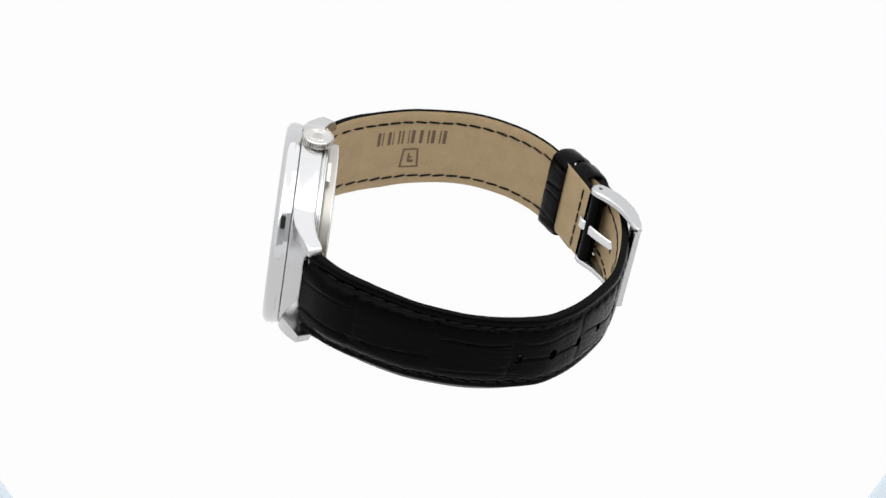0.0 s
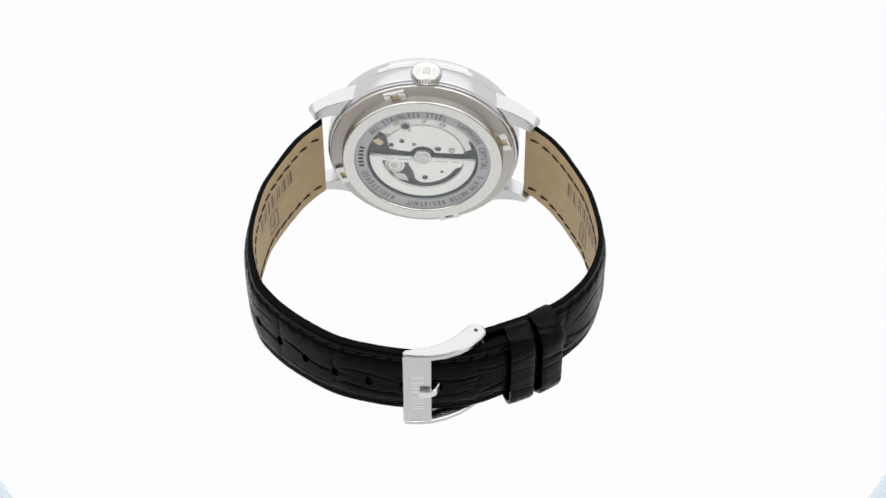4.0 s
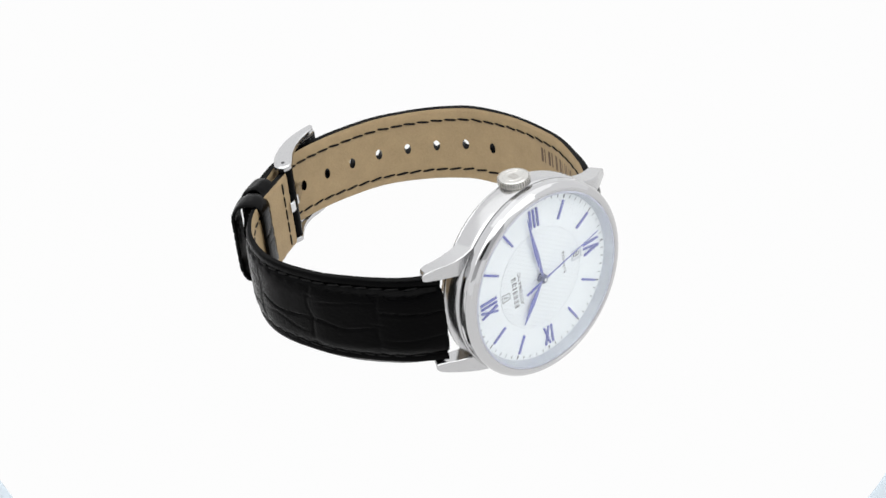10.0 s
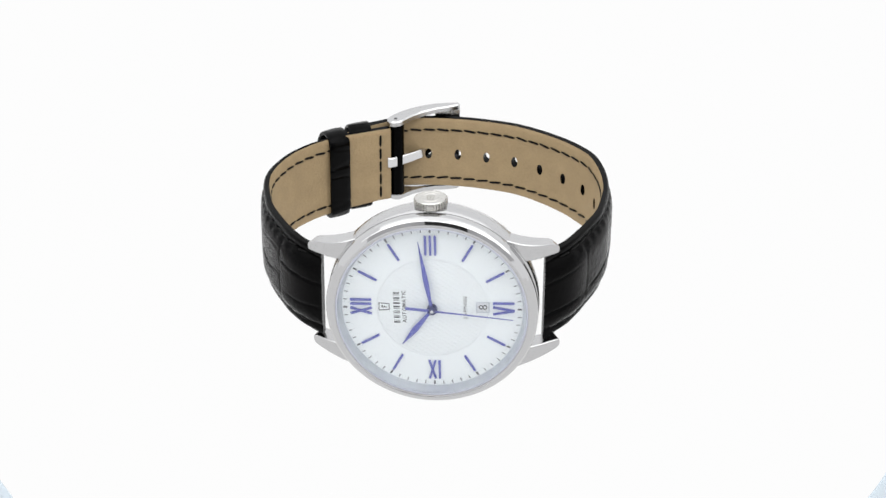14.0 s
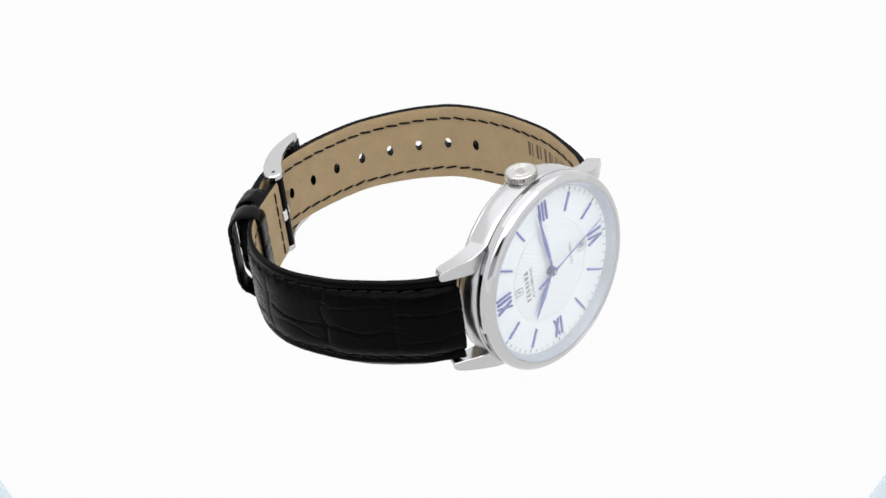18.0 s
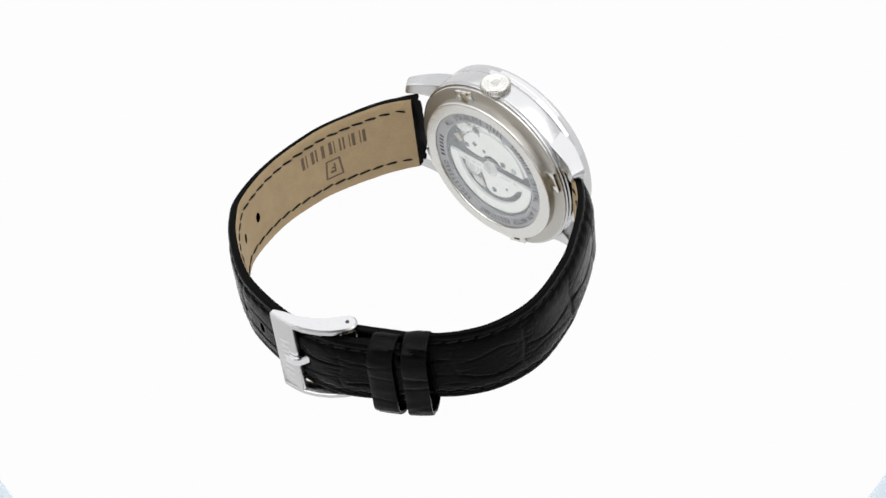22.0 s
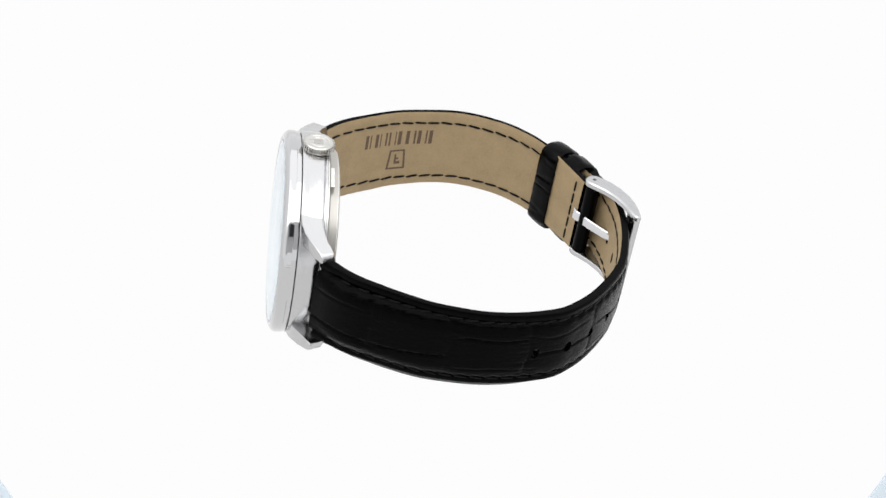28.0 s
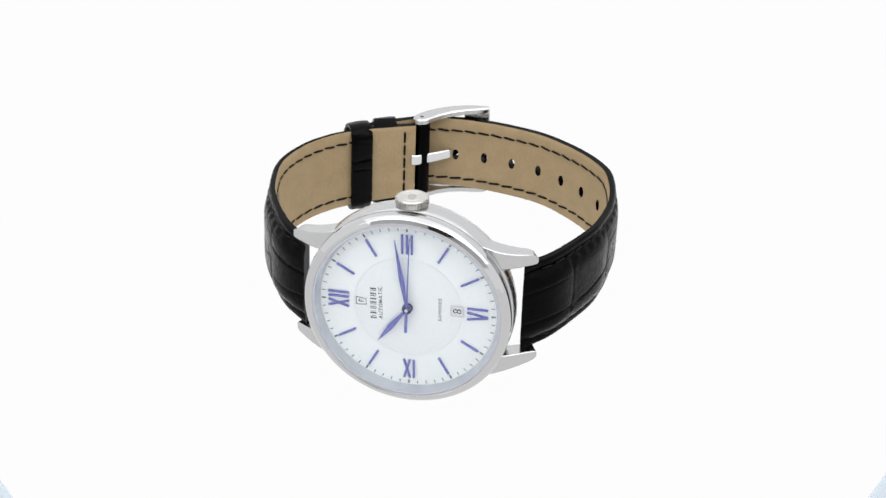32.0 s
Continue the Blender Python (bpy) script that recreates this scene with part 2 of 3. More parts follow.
bezel = part("bezel", mesh_of("bezel", *lathe(([(19.25, 1.15), (20.8, 1.15), (20.98, 1.02), (21.0, 0.98), (21.15, 0.12), (21.18, 0.05), (21.18, 0.02), (21.18, -0.78), (21.18, -0.81)] + shoulder + [(20.6, -1.843), (20.58, -1.854), (19.97, -2.182), (19.95, -2.192)] + lip + [(19.27, -2.1), (19.25, -2.0)])[::-1], 480, True), STEEL_BRIGHT, sharp=12), watch, "polished steel bezel")
part("case_band", mesh_of("case_band", *lathe([(18.0, 1.22), (20.8, 1.22), (21.02, 1.28), (21.1, 1.4), (21.2, 2.0), (21.25, 3.0), (21.22, 4.2), (21.15, 5.3), (21.02, 5.62), (20.8, 5.75), (20.7, 5.85), (20.7, 5.95), (20.82, 6.02), (20.88, 6.15), (20.82, 6.4), (20.5, 6.5), (17.5, 6.5), (17.5, 3)], 240, True), STEEL_SOFT, sharp=25), watch, "polished steel case band")

# dial
dial = part("dial", mesh_of("dial", *lathe([(0.01, 0.0), (18.2, 0.0), (18.2, 0.6), (0.01, 0.6)], 128), DIAL), watch, "silver-white dial")
part("dial_centre", mesh_of("dial_centre", *lathe([(0.01, -0.06), (10.85, -0.06), (11.0, -0.02), (11.0, 0.02)], 128), ENGRAVED), dial, "finely engraved dial centre")
# Grey ring draws the shadow along the edge of the dial centre.
part("centre_edge_shade", mesh_of("centre_edge_shade", *lathe([(10.95, -0.03), (10.98, -0.1), (11.1, -0.1), (11.14, -0.03)], 128), EDGE_SHADE), dial, "thin grey ring drawing the edge shadow of the dial centre")
part("flange", mesh_of("flange", *lathe([(18.1, -0.03), (18.5, -1.0), (18.95, -2.04), (19.24, -2.04), (19.24, 0.3), (18.1, 0.3)], 160, True), REHAUT), dial, "grey sloping flange")
part("gasket", mesh_of("gasket", *lathe(rounded([(18.84, -1.98), (18.84, -2.14), (19.24, -2.1), (19.24, -1.98)], 0.05), 160, True), GASKET), watch, "pale blue gasket")
v, f = lathe([(0.01, -1.98), (18.83, -1.98), (18.83, -2.2), (17.5, -2.36), (12.0, -2.46), (0.01, -2.5)], 128)
crystal = part("crystal", mesh_of("crystal", v, [q[::-1] for q in f], CRYSTAL), watch, "clear sapphire crystal")
crystal.visible_shadow = False


def clock(deg, r, y):
    a = radians(deg)
    return Matrix.Translation(Vector((-r * math.cos(a), y, r * math.sin(a))) * SCALE) @ Matrix.Rotation(a - math.pi, 4, "Y")


baton = mesh_of("hour_marker", *box(-2.08, 2.08, -0.35, 0.02, -0.235, 0.235, 0.1), BLUE)
for h in (1, 2, 4, 5, 7, 8, 10, 11):
    part("hour_marker", baton, dial, m=clock(30 * h, 14.65, 0))


def bar(z0, z1=None, w=0.235):
    """A numeral's stroke along the radius, from offset z0 at its inner end to z1 at its outer end."""
    z1 = z0 if z1 is None else z1
    a = math.atan2(z1 - z0, 4.3)
    h = math.hypot(4.3, z1 - z0) / 2
    return moved(box(-h, h, -0.35, 0.02, -w, w, 0.1), Matrix.Translation((0, 0, (z0 + z1) / 2)) @ Matrix.Rotation(-a, 4, "Y"))


def numeral(deg, strokes):
    part("numeral", mesh_of("numeral", *merged(*strokes), BLUE), dial, "blue Roman numeral", m=clock(deg, 14.3, 0))


numeral(0, [bar(-1.85), bar(-0.88), bar(0.0, 1.35), bar(1.35, 0.0)])
numeral(90, [bar(-0.97), bar(0), bar(0.97)])
numeral(180, [bar(1.4), bar(0.5, -0.3), bar(-1.1, -0.3)])
numeral(270, [bar(1.1), bar(-0.95, 0.3), bar(0.3, -0.95)])

# minute track
ticks = []
for k in range(60):
    w, r0 = (0.2, 17.05) if k % 5 == 0 else (0.1, 17.15)
    a = radians(6 * k)
    ticks.append(moved(([(-r0, -0.012, -w), (-r0, -0.012, w), (-17.9, -0.012, w), (-17.9, -0.012, -w)], [(0, 1, 2, 3)]), Matrix.Rotation(a, 4, "Y")))
part("minute_track", mesh_of("minute_track", *merged(*ticks), TRACK, False), dial, "fine grey minute track")

# printing: reads with twelve o'clock up
PRINT = Matrix(((0, -1, 0, 0), (0, 0, -1, 0), (1, 0, 0, 0), (0, 0, 0, 1)))


def printed(name, piece, x, z, y, parent, mat, label=""):
    return part(name, mesh_of(name, *moved(piece, Matrix.Translation((x, y, z)) @ PRINT), mat, False), parent, label)


def emblem(w, h, t):
    """A slanted four-sided outline with two short strokes in it."""
    o = [(-w * 0.5, 0), (w * 0.42, 0), (w * 0.55, h), (-w * 0.62, h)]
    i = [(-w * 0.5 + t, t), (w * 0.42 - t, t), (w * 0.55 - t * 1.2, h - t), (-w * 0.62 + t * 1.3, h - t)]
    vs = [(x, y, 0) for x, y in o + i]
    fs = [(k, (k + 1) % 4, 4 + (k + 1) % 4, 4 + k) for k in range(4)]
    sq = lambda x0, x1, y0, y1: ([(x0, y0, 0), (x1, y0, 0), (x1, y1, 0), (x0, y1, 0)], [(0, 1, 2, 3)])
    return merged((vs, fs), sq(-w * 0.16, -w * 0.16 + t, h * 0.24, h * 0.74), sq(-w * 0.16 + t, w * 0.2, h * 0.6, h * 0.74), sq(-w * 0.16 + t, w * 0.1, h * 0.42, h * 0.52))


BRAND = [(0.34, 0.14), (0.34, 0.12), (0.2, 0.2), (0.12, 0.36), (0.36,), (0.2, 0.36), (0.16, 0.36)]


def mark_bars(length, height):
    """The maker's mark as plain upright bars, thick and thin, in its rhythm; centred, standing on y = 0."""
    widths = [w + 0.2 for group in BRAND for w in group]
    k = length / (sum(widths) + 0.28 * len(BRAND))
    x, pieces = -length / 2, []
    for group in BRAND:
        for w in group:
            pieces.append(([(x, 0, 0), (x + w * k, 0, 0), (x + w * k, height, 0), (x, height, 0)], [(0, 1, 2, 3)]))
            x += (w + 0.2) * k
        x += 0.28 * k
    return merged(*pieces)


printed("brand_bars", mark_bars(7.5, 1.25), -6.52, 0.3, -0.075, dial, INK, "dark grey bars of the maker's mark")
printed("emblem", emblem(1.6, 2.2, 0.16), -8.55, 0.3, -0.075, dial, INK, "dark grey outlined emblem")
printed("line_of_text", written("AUTOMATIC", 1.12, 0.16, 0.02), -5.25, 0.32, -0.075, dial, INK, "small grey lettering")
printed("line_of_text", written("SAPPHIRE", 0.98, 0.2, 0.015), 6.95, 0.28, -0.075, dial, INK, "small grey lettering")
date = part("date_window", mesh_of("date_window", *merged(box(8.75, 9.0, -0.2, 0.02, -0.8, 1.65, 0.05), box(11.25, 11.5, -0.2, 0.02, -0.8, 1.65, 0.05), box(9.0, 11.25, -0.2, 0.02, 1.45, 1.65, 0.05), box(9.0, 11.25, -0.2, 0.02, -0.8, -0.6, 0.05)), REHAUT), dial, "grey-framed date window")
part("date_disc", mesh_of("date_disc", *box(8.95, 11.3, -0.08, 0.0, -0.62, 1.47, 0.01), DATE_SHADED, False), date)
printed("date_numeral", written("8", 2.5, 0.1), 11.0, 0.42, -0.095, date, INK, "dark grey figure")


# hands
def hand(name, outline, y, thick, rise=0.12):
    """A hand with a ridge along its middle: outline of (along, half width), pointing to +x."""
    vs, fs = [], []
    for a, w in outline:
        vs += [(a, y, w), (a, y - rise, 0), (a, y, -w), (a, y + thick, -w), (a, y + thick, w)]
    for j in range(len(outline) - 1):
        for k in range(5):
            k2 = (k + 1) % 5
            fs.append((j * 5 + k, j * 5 + k2, j * 5 + 5 + k2, j * 5 + 5 + k))
    n = (len(outline) - 1) * 5
    fs += [(4, 3, 2, 1, 0), (n, n + 1, n + 2, n + 3, n + 4)]
    return part(name, mesh_of(name, vs, fs, BLUE, False), watch, "slim blue " + name.replace("_", " "))


def hand_pose(deg):
    return Matrix.Rotation(radians(deg) - math.pi, 4, "Y")


hour_hand = hand("hour_hand", [(-0.3, 0.3), (2.0, 0.34), (4.0, 0.5), (5.8, 0.62), (7.5, 0.42), (10.2, 0.05)], -0.7, 0.12)
hour_hand.matrix_basis = hand_pose(307.4)
minute_hand = hand("minute_hand", [(-0.3, 0.28), (3.0, 0.34), (5.5, 0.5), (7.0, 0.52), (11.5, 0.28), (15.6, 0.05)], -1.0, 0.12)
minute_hand.matrix_basis = hand_pose(81.4)
second_hand = hand("second_hand", [(-5.3, 0.3), (-5.0, 0.32), (-1, 0.3), (0, 0.28), (3, 0.16), (16.2, 0.09)], -1.28, 0.08, 0.05)
part("hand_cap", mesh_of("hand_cap", *lathe(rounded([(0.01, -1.52), (0.5, -1.52), (0.62, -1.3), (1.0, -1.2), (1.05, -0.9), (1.05, -0.02), (0.01, -0.02)], 0.08, False), 40), CAP), watch, "round dark blue hand cap")
part("cap_pin", mesh_of("cap_pin", *lathe(rounded([(0.01, -1.62), (0.3, -1.62), (0.38, -1.5), (0.01, -1.5)], 0.03, False), 24), STEEL), watch, "small steel pin end")

# crown: knurled rim, dished top with a raised ring and emblem
crown_rings = []
for z, r, amp in ((18.3, 1.4, 0), (21.25, 1.4, 0), (21.3, 3.0, 0), (21.42, 3.12, 1), (21.5, 3.18, 1), (22.45, 3.18, 1), (22.62, 3.1, 1), (22.66, 2.98, 0), (22.8, 2.85, 0), (22.8, 2.3, 0), (22.73, 2.2, 0), (22.73, 1.85, 0), (22.8, 1.75, 0), (22.8, 1.55, 0), (22.73, 1.45, 0)):
    ring = []
    for k in range(204):
        a = 2 * math.pi * k / 204
        rr = r + (0.2 if amp and k % 6 < 3 else -0.3 if amp else 0.0)
        ring.append((rr * math.cos(a), 4.4 + rr * math.sin(a), z - 0.12))
    crown_rings.append(ring)
crown = part("crown", mesh_of("crown", *loft(crown_rings), CROWN_STEEL, sharp=20), watch, "knurled satin steel crown")
part("emblem", mesh_of("emblem", *moved(emblem(1.4, 1.8, 0.25), Matrix.Translation((0, 3.4, 22.63))), STEEL_DARK, False), crown, "engraved emblem")


# lugs: flat-topped horns that leave the case band in a sharp inner corner and end in a blunt slanting tip
def lug(sx, sz):
    # along x: inner and outer wall in z, front and back in y, how far the back falls short at the tip
    path = [(10.5, 9.9, 15.7, 1.24, 5.6, 0), (13.2, 9.9, 15.3, 1.24, 5.6, 0), (15.2, 9.9, 14.75, 1.26, 5.6, 0), (17.5, 9.9, 14.0, 1.45, 5.8, 0), (19.5, 9.9, 13.4, 2.05, 6.25, 0), (21.5, 9.9, 12.9, 3.1, 6.9, 0), (23.2, 9.9, 12.5, 4.25, 7.6, 0.4), (24.5, 9.95, 12.05, 5.1, 7.95, 0.9), (25.05, 10.05, 11.6, 5.45, 7.9, 1.15), (25.2, 10.3, 11.3, 5.75, 7.7, 1.2)]
    rings = []
    for x, zi, zo, y0, y1, skew in path:
        c, lean, drop = 0.13, 0.3, 0.5 * min(1, max(0, (x - 17) / 6))
        ring = [(zi + c, y0), (zo - c, y0), (zo, y0 + c), (zo - lean, y1 - c), (zo - lean - c, y1), (zi + c, y1 + drop), (zi, y1 + drop - c), (zi, y0 + c)]
        rings.append([(sx * (x - skew * (y - y0) / (y1 - y0)), y, sz * q) for q, y in ring])
    v, f = loft(rings)
    if sx * sz > 0:
        f = [q[::-1] for q in f]
    part("lug", mesh_of("lug", v, f, STEEL_SOFT, sharp=24), watch, "polished steel lug")


for sx in (1, -1):
    for sz in (1, -1):
        lug(sx, sz)

# ---- case back with its window on the movement ----
back = part("case_back", mesh_of("case_back", *lathe(rounded([(17.0, 6.4), (20.3, 6.4), (20.42, 6.7), (20.28, 6.95), (17.7, 7.1), (17.7, 9.0), (17.4, 9.25), (15.1, 9.25), (14.95, 8.95), (14.95, 6.3)], 0.1), 240, True), STEEL_SATIN, sharp=12), watch, "satin steel case back with a window")
part("outer_ring", mesh_of("outer_ring", *lathe([(17.73, 8.85), (17.73, 7.3), (18.0, 7.18), (20.12, 7.04), (20.28, 6.99), (17.6, 6.95), (17.6, 8.85)][::-1], 240, True), STEEL_DARK, sharp=25), back, "darker brushed outer ring")
tab = mesh_of("tab", *merged(box(17.4, 19.9, 6.9, 7.85, -2.4, -0.9, 0.1), box(17.4, 19.9, 6.9, 7.85, 0.9, 2.4, 0.1), box(19.3, 19.9, 6.9, 7.85, -0.95, 0.95, 0.1)), STEEL_SATIN)
slot = mesh_of("slot", *box(17.7, 19.35, 6.9, 7.3, -0.92, 0.92, 0.02), BRASS)
for deg in (70, 161, 250, 339):
    m = Matrix.Rotation(-radians(deg), 4, "Y")
    part("tab", tab, back, "square steel tab", m=m)
    part("slot", slot, back, "recessed slot", m=m)
part("printed_ring", mesh_of("printed_ring", *lathe([(12.35, 8.55), (14.96, 8.6), (14.96, 8.2), (12.35, 8.0)], 160, True), RING_GREY), back, "grey printed ring")


def round_text(text, size, r, start, end, y):
    """Text along an arc, its tops outwards, seen from the back."""
    ls, pieces = letters(text, size), []
    for k, (adv, vs, fs) in enumerate(ls):
        ang = radians(start + (end - start) * (k + 0.5) / len(ls))
        m = Matrix.Translation((r * math.cos(ang), y, r * math.sin(ang))) @ Matrix.Rotation(-(ang - math.pi / 2), 4, "Y") @ Matrix(((-1, 0, 0, 0), (0, 0, 1, 0), (0, 1, 0, 0), (0, 0, 0, 1)))
        pieces.append(moved(([(x * 0.72, y, z) for x, y, z in vs], fs), m))
    return merged(*pieces)


for words, a0, a1 in (("ALL STAINLESS STEEL", 32, 112), ("SAPPHIRE CRYSTAL", 122, 188), ("5 ATM WATER RESISTANT", 196, 284), ("REGISTERED", 296, 342)):
    part("line_of_text", mesh_of("line_of_text", *round_text(words, 2.0, 12.95, a0, a1, 8.62), SHADE_AND_DARKS, False), back, "dark engraved lettering")
number = []
for k in range(6):
    ang = radians(349 + 4.6 * k)
    number.append(moved(box(13.1, 14.2, 8.5, 8.62, -0.26, 0.26, 0.02), Matrix.Rotation(-ang, 4, "Y")))
part("number_bars", mesh_of("number_bars", *merged(*number), SHADE_AND_DARKS, False), back, "dark bars of a number")

# the movement behind the window
# The base disc is near-black: shade between the bridges is in its colour.
movement = part("movement", mesh_of("movement", *lathe([(0.01, 6.4), (14.9, 6.4), (14.9, 6.0), (0.01, 6.0)], 96), SHADE_AND_DARKS), watch, "automatic movement behind glass")


def sector(r0, r1, a0, a1, y0, y1, n=40):
    """A flat ring sector facing the back."""
    rings = []
    for k in range(n + 1):
        a = radians(a0 + (a1 - a0) * k / n)
        c, q = math.cos(a), math.sin(a)
        b = min(0.12, (r1 - r0) * 0.2)
        rings.append([(r * c, y, r * q) for r, y in ((r0, y0), (r1, y0), (r1, y1 - b), (r1 - b, y1), (r0 + b, y1), (r0, y1 - b))])
    v, f = loft(rings)
    return v, [q[::-1] for q in f]


def cylinder(x, z, r, y0, y1, n=24):
    prof = rounded([(0.01, y1), (r, y1), (r, y0), (0.01, y0)], min(0.1, r * 0.3), False)
    v, f = lathe(prof, n)
    return [(a + x, b, c + z) for a, b, c in v], [q[::-1] for q in f]


def arc(r, a0, a1, n=24):
    return [(r * math.cos(radians(a0 + (a1 - a0) * k / n)), r * math.sin(radians(a0 + (a1 - a0) * k / n))) for k in range(n + 1)]


def plate(outline, y0, y1):
    """A flat plate of the movement from its outline in (x, z), listed with falling angle, with a softened upper edge."""
    pts = [Vector(p) for p in outline]
    n, small = len(pts), []
    for k in range(n):
        d = (pts[(k + 1) % n] - pts[k - 1]).normalized()
        small.append(pts[k] + Vector((d.y, -d.x)) * 0.07)
    rings = [[(p.x, y0, p.y) for p in pts], [(p.x, y1 - 0.07, p.y) for p in pts], [(p.x, y1, p.y) for p in small]]
    v, f = loft(rings)
    return v, [q[::-1] for q in f]


# upper bridges, with a groove between them and a gap along the rotor's straight edge
part("bridge", mesh_of("bridge", *plate([(-2.75, 1.25), (-8.9, 1.35)] + arc(9.25, 170, 30) + [(7.4, 1.9), (5.4, 1.35), (2.75, 1.2)] + arc(2.95, 24, 156, 12), 6.5, 7.3), MOVEMENT), movement, "rhodium-plated bridge")
part("bridge", mesh_of("bridge", *plate(arc(12.25, 151, 34) + arc(9.5, 36, 158), 6.5, 7.2), MOVEMENT), movement, "rhodium-plated outer bridge")
part("bridge", mesh_of("bridge", *plate(arc(11.0, 166, 152, 6) + arc(9.5, 152, 168, 6), 6.5, 7.1), MOVEMENT), movement)
part("bridge", mesh_of("bridge", *plate([(9.9, 4.4), (11.3, 3.4), (9.6, 2.0), (8.7, 2.9)], 6.5, 6.9), BRASS), movement, "small brass lever")
for x, z, r in ((4.0, 8.8, 1.0), (4.7, 4.3, 0.6), (7.0, 2.95, 0.6), (2.0, 3.5, 0.45), (-3.3, 2.5, 0.72)):
    seat = part("jewel_seat", mesh_of("jewel_seat", *cylinder(x, z, r * 1.3, 6.8, 7.33), STEEL_SATIN), movement)
    part("jewel", mesh_of("jewel", *cylinder(x, z, r, 6.9, 7.36), SHADE_AND_DARKS), seat)
for x, z, r, mat in ((-6.3, 2.3, 0.85, STEEL_SATIN), (7.9, 5.7, 0.6, STEEL_SATIN), (6.2, 9.6, 0.9, BRASS), (0.0, 10.6, 0.55, STEEL_SATIN), (-4.0, 9.6, 0.7, STEEL_SATIN), (3.2, 7.6, 0.4, STEEL_SATIN)):
    screw = part("screw", mesh_of("screw", *cylinder(x, z, r, 6.8, 7.36), STEEL_DARK), movement)
    part("screw_head", mesh_of("screw_head", *cylinder(x, z, r * 0.78, 6.9, 7.42), mat), screw)
    # The slot is a dark bar, its shade given by colour.
    part("screw_slot", mesh_of("screw_slot", *moved(box(-r * 0.7, r * 0.7, 7.3, 7.43, -0.08, 0.08, 0.01), Matrix.Translation((x, 0, z)) @ Matrix.Rotation(x + z, 4, "Y")), SHADE_AND_DARKS, False), screw)

# the gear train under the rotor's window
gear = part("gear", mesh_of("gear", *cylinder(6.2, -3.6, 2.2, 6.4, 6.9, 40), MOVEMENT), movement, "pale gear wheel")
teeth = [moved(box(2.1, 2.45, 6.5, 6.85, -0.09, 0.09, 0), Matrix.Translation((6.2, 0, -3.6)) @ Matrix.Rotation(2 * math.pi * k / 36, 4, "Y")) for k in range(36)]
part("teeth", mesh_of("teeth", *merged(*teeth), STEEL_SATIN, False), gear)
for r, h, mat in ((1.75, 6.93, STEEL_DARK), (1.5, 6.97, MOVEMENT), (0.85, 7.0, STEEL_DARK), (0.6, 7.05, MOVEMENT), (0.25, 7.12, SHADE_AND_DARKS)):
    part("gear_ring", mesh_of("gear_ring", *cylinder(6.2, -3.6, r, 6.8, h, 32), mat), gear)
part("bridge", mesh_of("bridge", *plate([(3.9, -6.6), (6.6, -6.2), (5.6, -7.9), (3.0, -8.4)], 6.4, 6.8), MOVEMENT), movement)
# A dark patch beside the gear, built as a small plate.
part("dark_patch", mesh_of("dark_patch", *plate([(3.2, -3.0), (3.9, -3.3), (2.4, -5.6), (1.8, -5.3)], 6.4, 7.0), SHADE_AND_DARKS), movement, "dark patch in the rotor's window")

# the rotor: a heavy rim, and an open window round its arm
arm = [(2.2, -0.15), (3.0, -2.4), (1.9, -4.6), (1.5, -6.7), (0.6, -7.5)] + arc(7.75, 268, 203, 14) + [(-8.6, -2.2), (-9.3, -0.15)]
rotor = part("rotor", mesh_of("rotor", *merged(sector(9.15, 11.7, 180, 360, 7.3, 8.0, 64), plate(arm, 7.3, 7.75), plate([(9.3, -0.15), (9.3, -1.5), (2.4, -1.9), (2.0, -0.15)], 7.3, 7.75), plate([(-9.0, -0.15), (-9.0, -1.2), (-9.7, -1.2), (-9.7, -0.15)][::-1], 7.3, 7.75)), MOVEMENT), movement, "pale half-moon winding rotor with a window")
# Dark ring added to draw the shade in the gap outside the rotor.
part("rotor_gap_shade", mesh_of("rotor_gap_shade", *sector(11.7, 12.1, 181, 359, 7.0, 7.5, 64), SHADE_AND_DARKS), rotor, "dark ring drawing the shade in the gap round the rotor")
part("rotor_hub", mesh_of("rotor_hub", *lathe(rounded([(0.01, 8.15), (1.2, 8.15), (1.45, 7.9), (2.0, 7.85), (2.1, 7.2), (0.01, 7.2)], 0.1, False), 40), STEEL_SATIN), rotor, "steel hub")
part("emblem", mesh_of("emblem", *moved(emblem(0.9, 1.2, 0.14), Matrix.Translation((0, 8.16, -0.5)) @ Matrix(((-1, 0, 0, 0), (0, 0, 1, 0), (0, 1, 0, 0), (0, 0, 0, 1)))), STEEL_DARK, False), rotor, "engraved emblem")
for x, z, r in ((-0.7, -6.0, 0.72), (-4.4, -4.0, 0.42)):
    part("jewel", mesh_of("jewel", *cylinder(x, z, r, 7.5, 7.8), SHADE_AND_DARKS), rotor)
for x0, w in ((4.2, 1.5), (7.3, 0.9), (-4.2, 1.5), (-7.2, 0.8)):
    part("line_of_text", mesh_of("line_of_text", *box(x0 - w, x0 + w, 7.7, 7.77, -0.95, -0.72, 0.01), STEEL_DARK, False), rotor, "fine engraved bar")
v, f = lathe([(0.01, 8.62), (12.34, 8.5), (12.34, 8.2), (0.01, 8.2)], 96)
window = part("back_window", mesh_of("back_window", v, [q[::-1] for q in f], CRYSTAL), back, "clear glass window")
window.visible_shadow = False

# the case sits slightly turned in its strap
CASE = Matrix.Translation((0, 0.00014, 0.00018)) @ Matrix.Rotation(radians(-2.13), 4, "Z") @ Matrix.Rotation(radians(-1.99), 4, "Y")
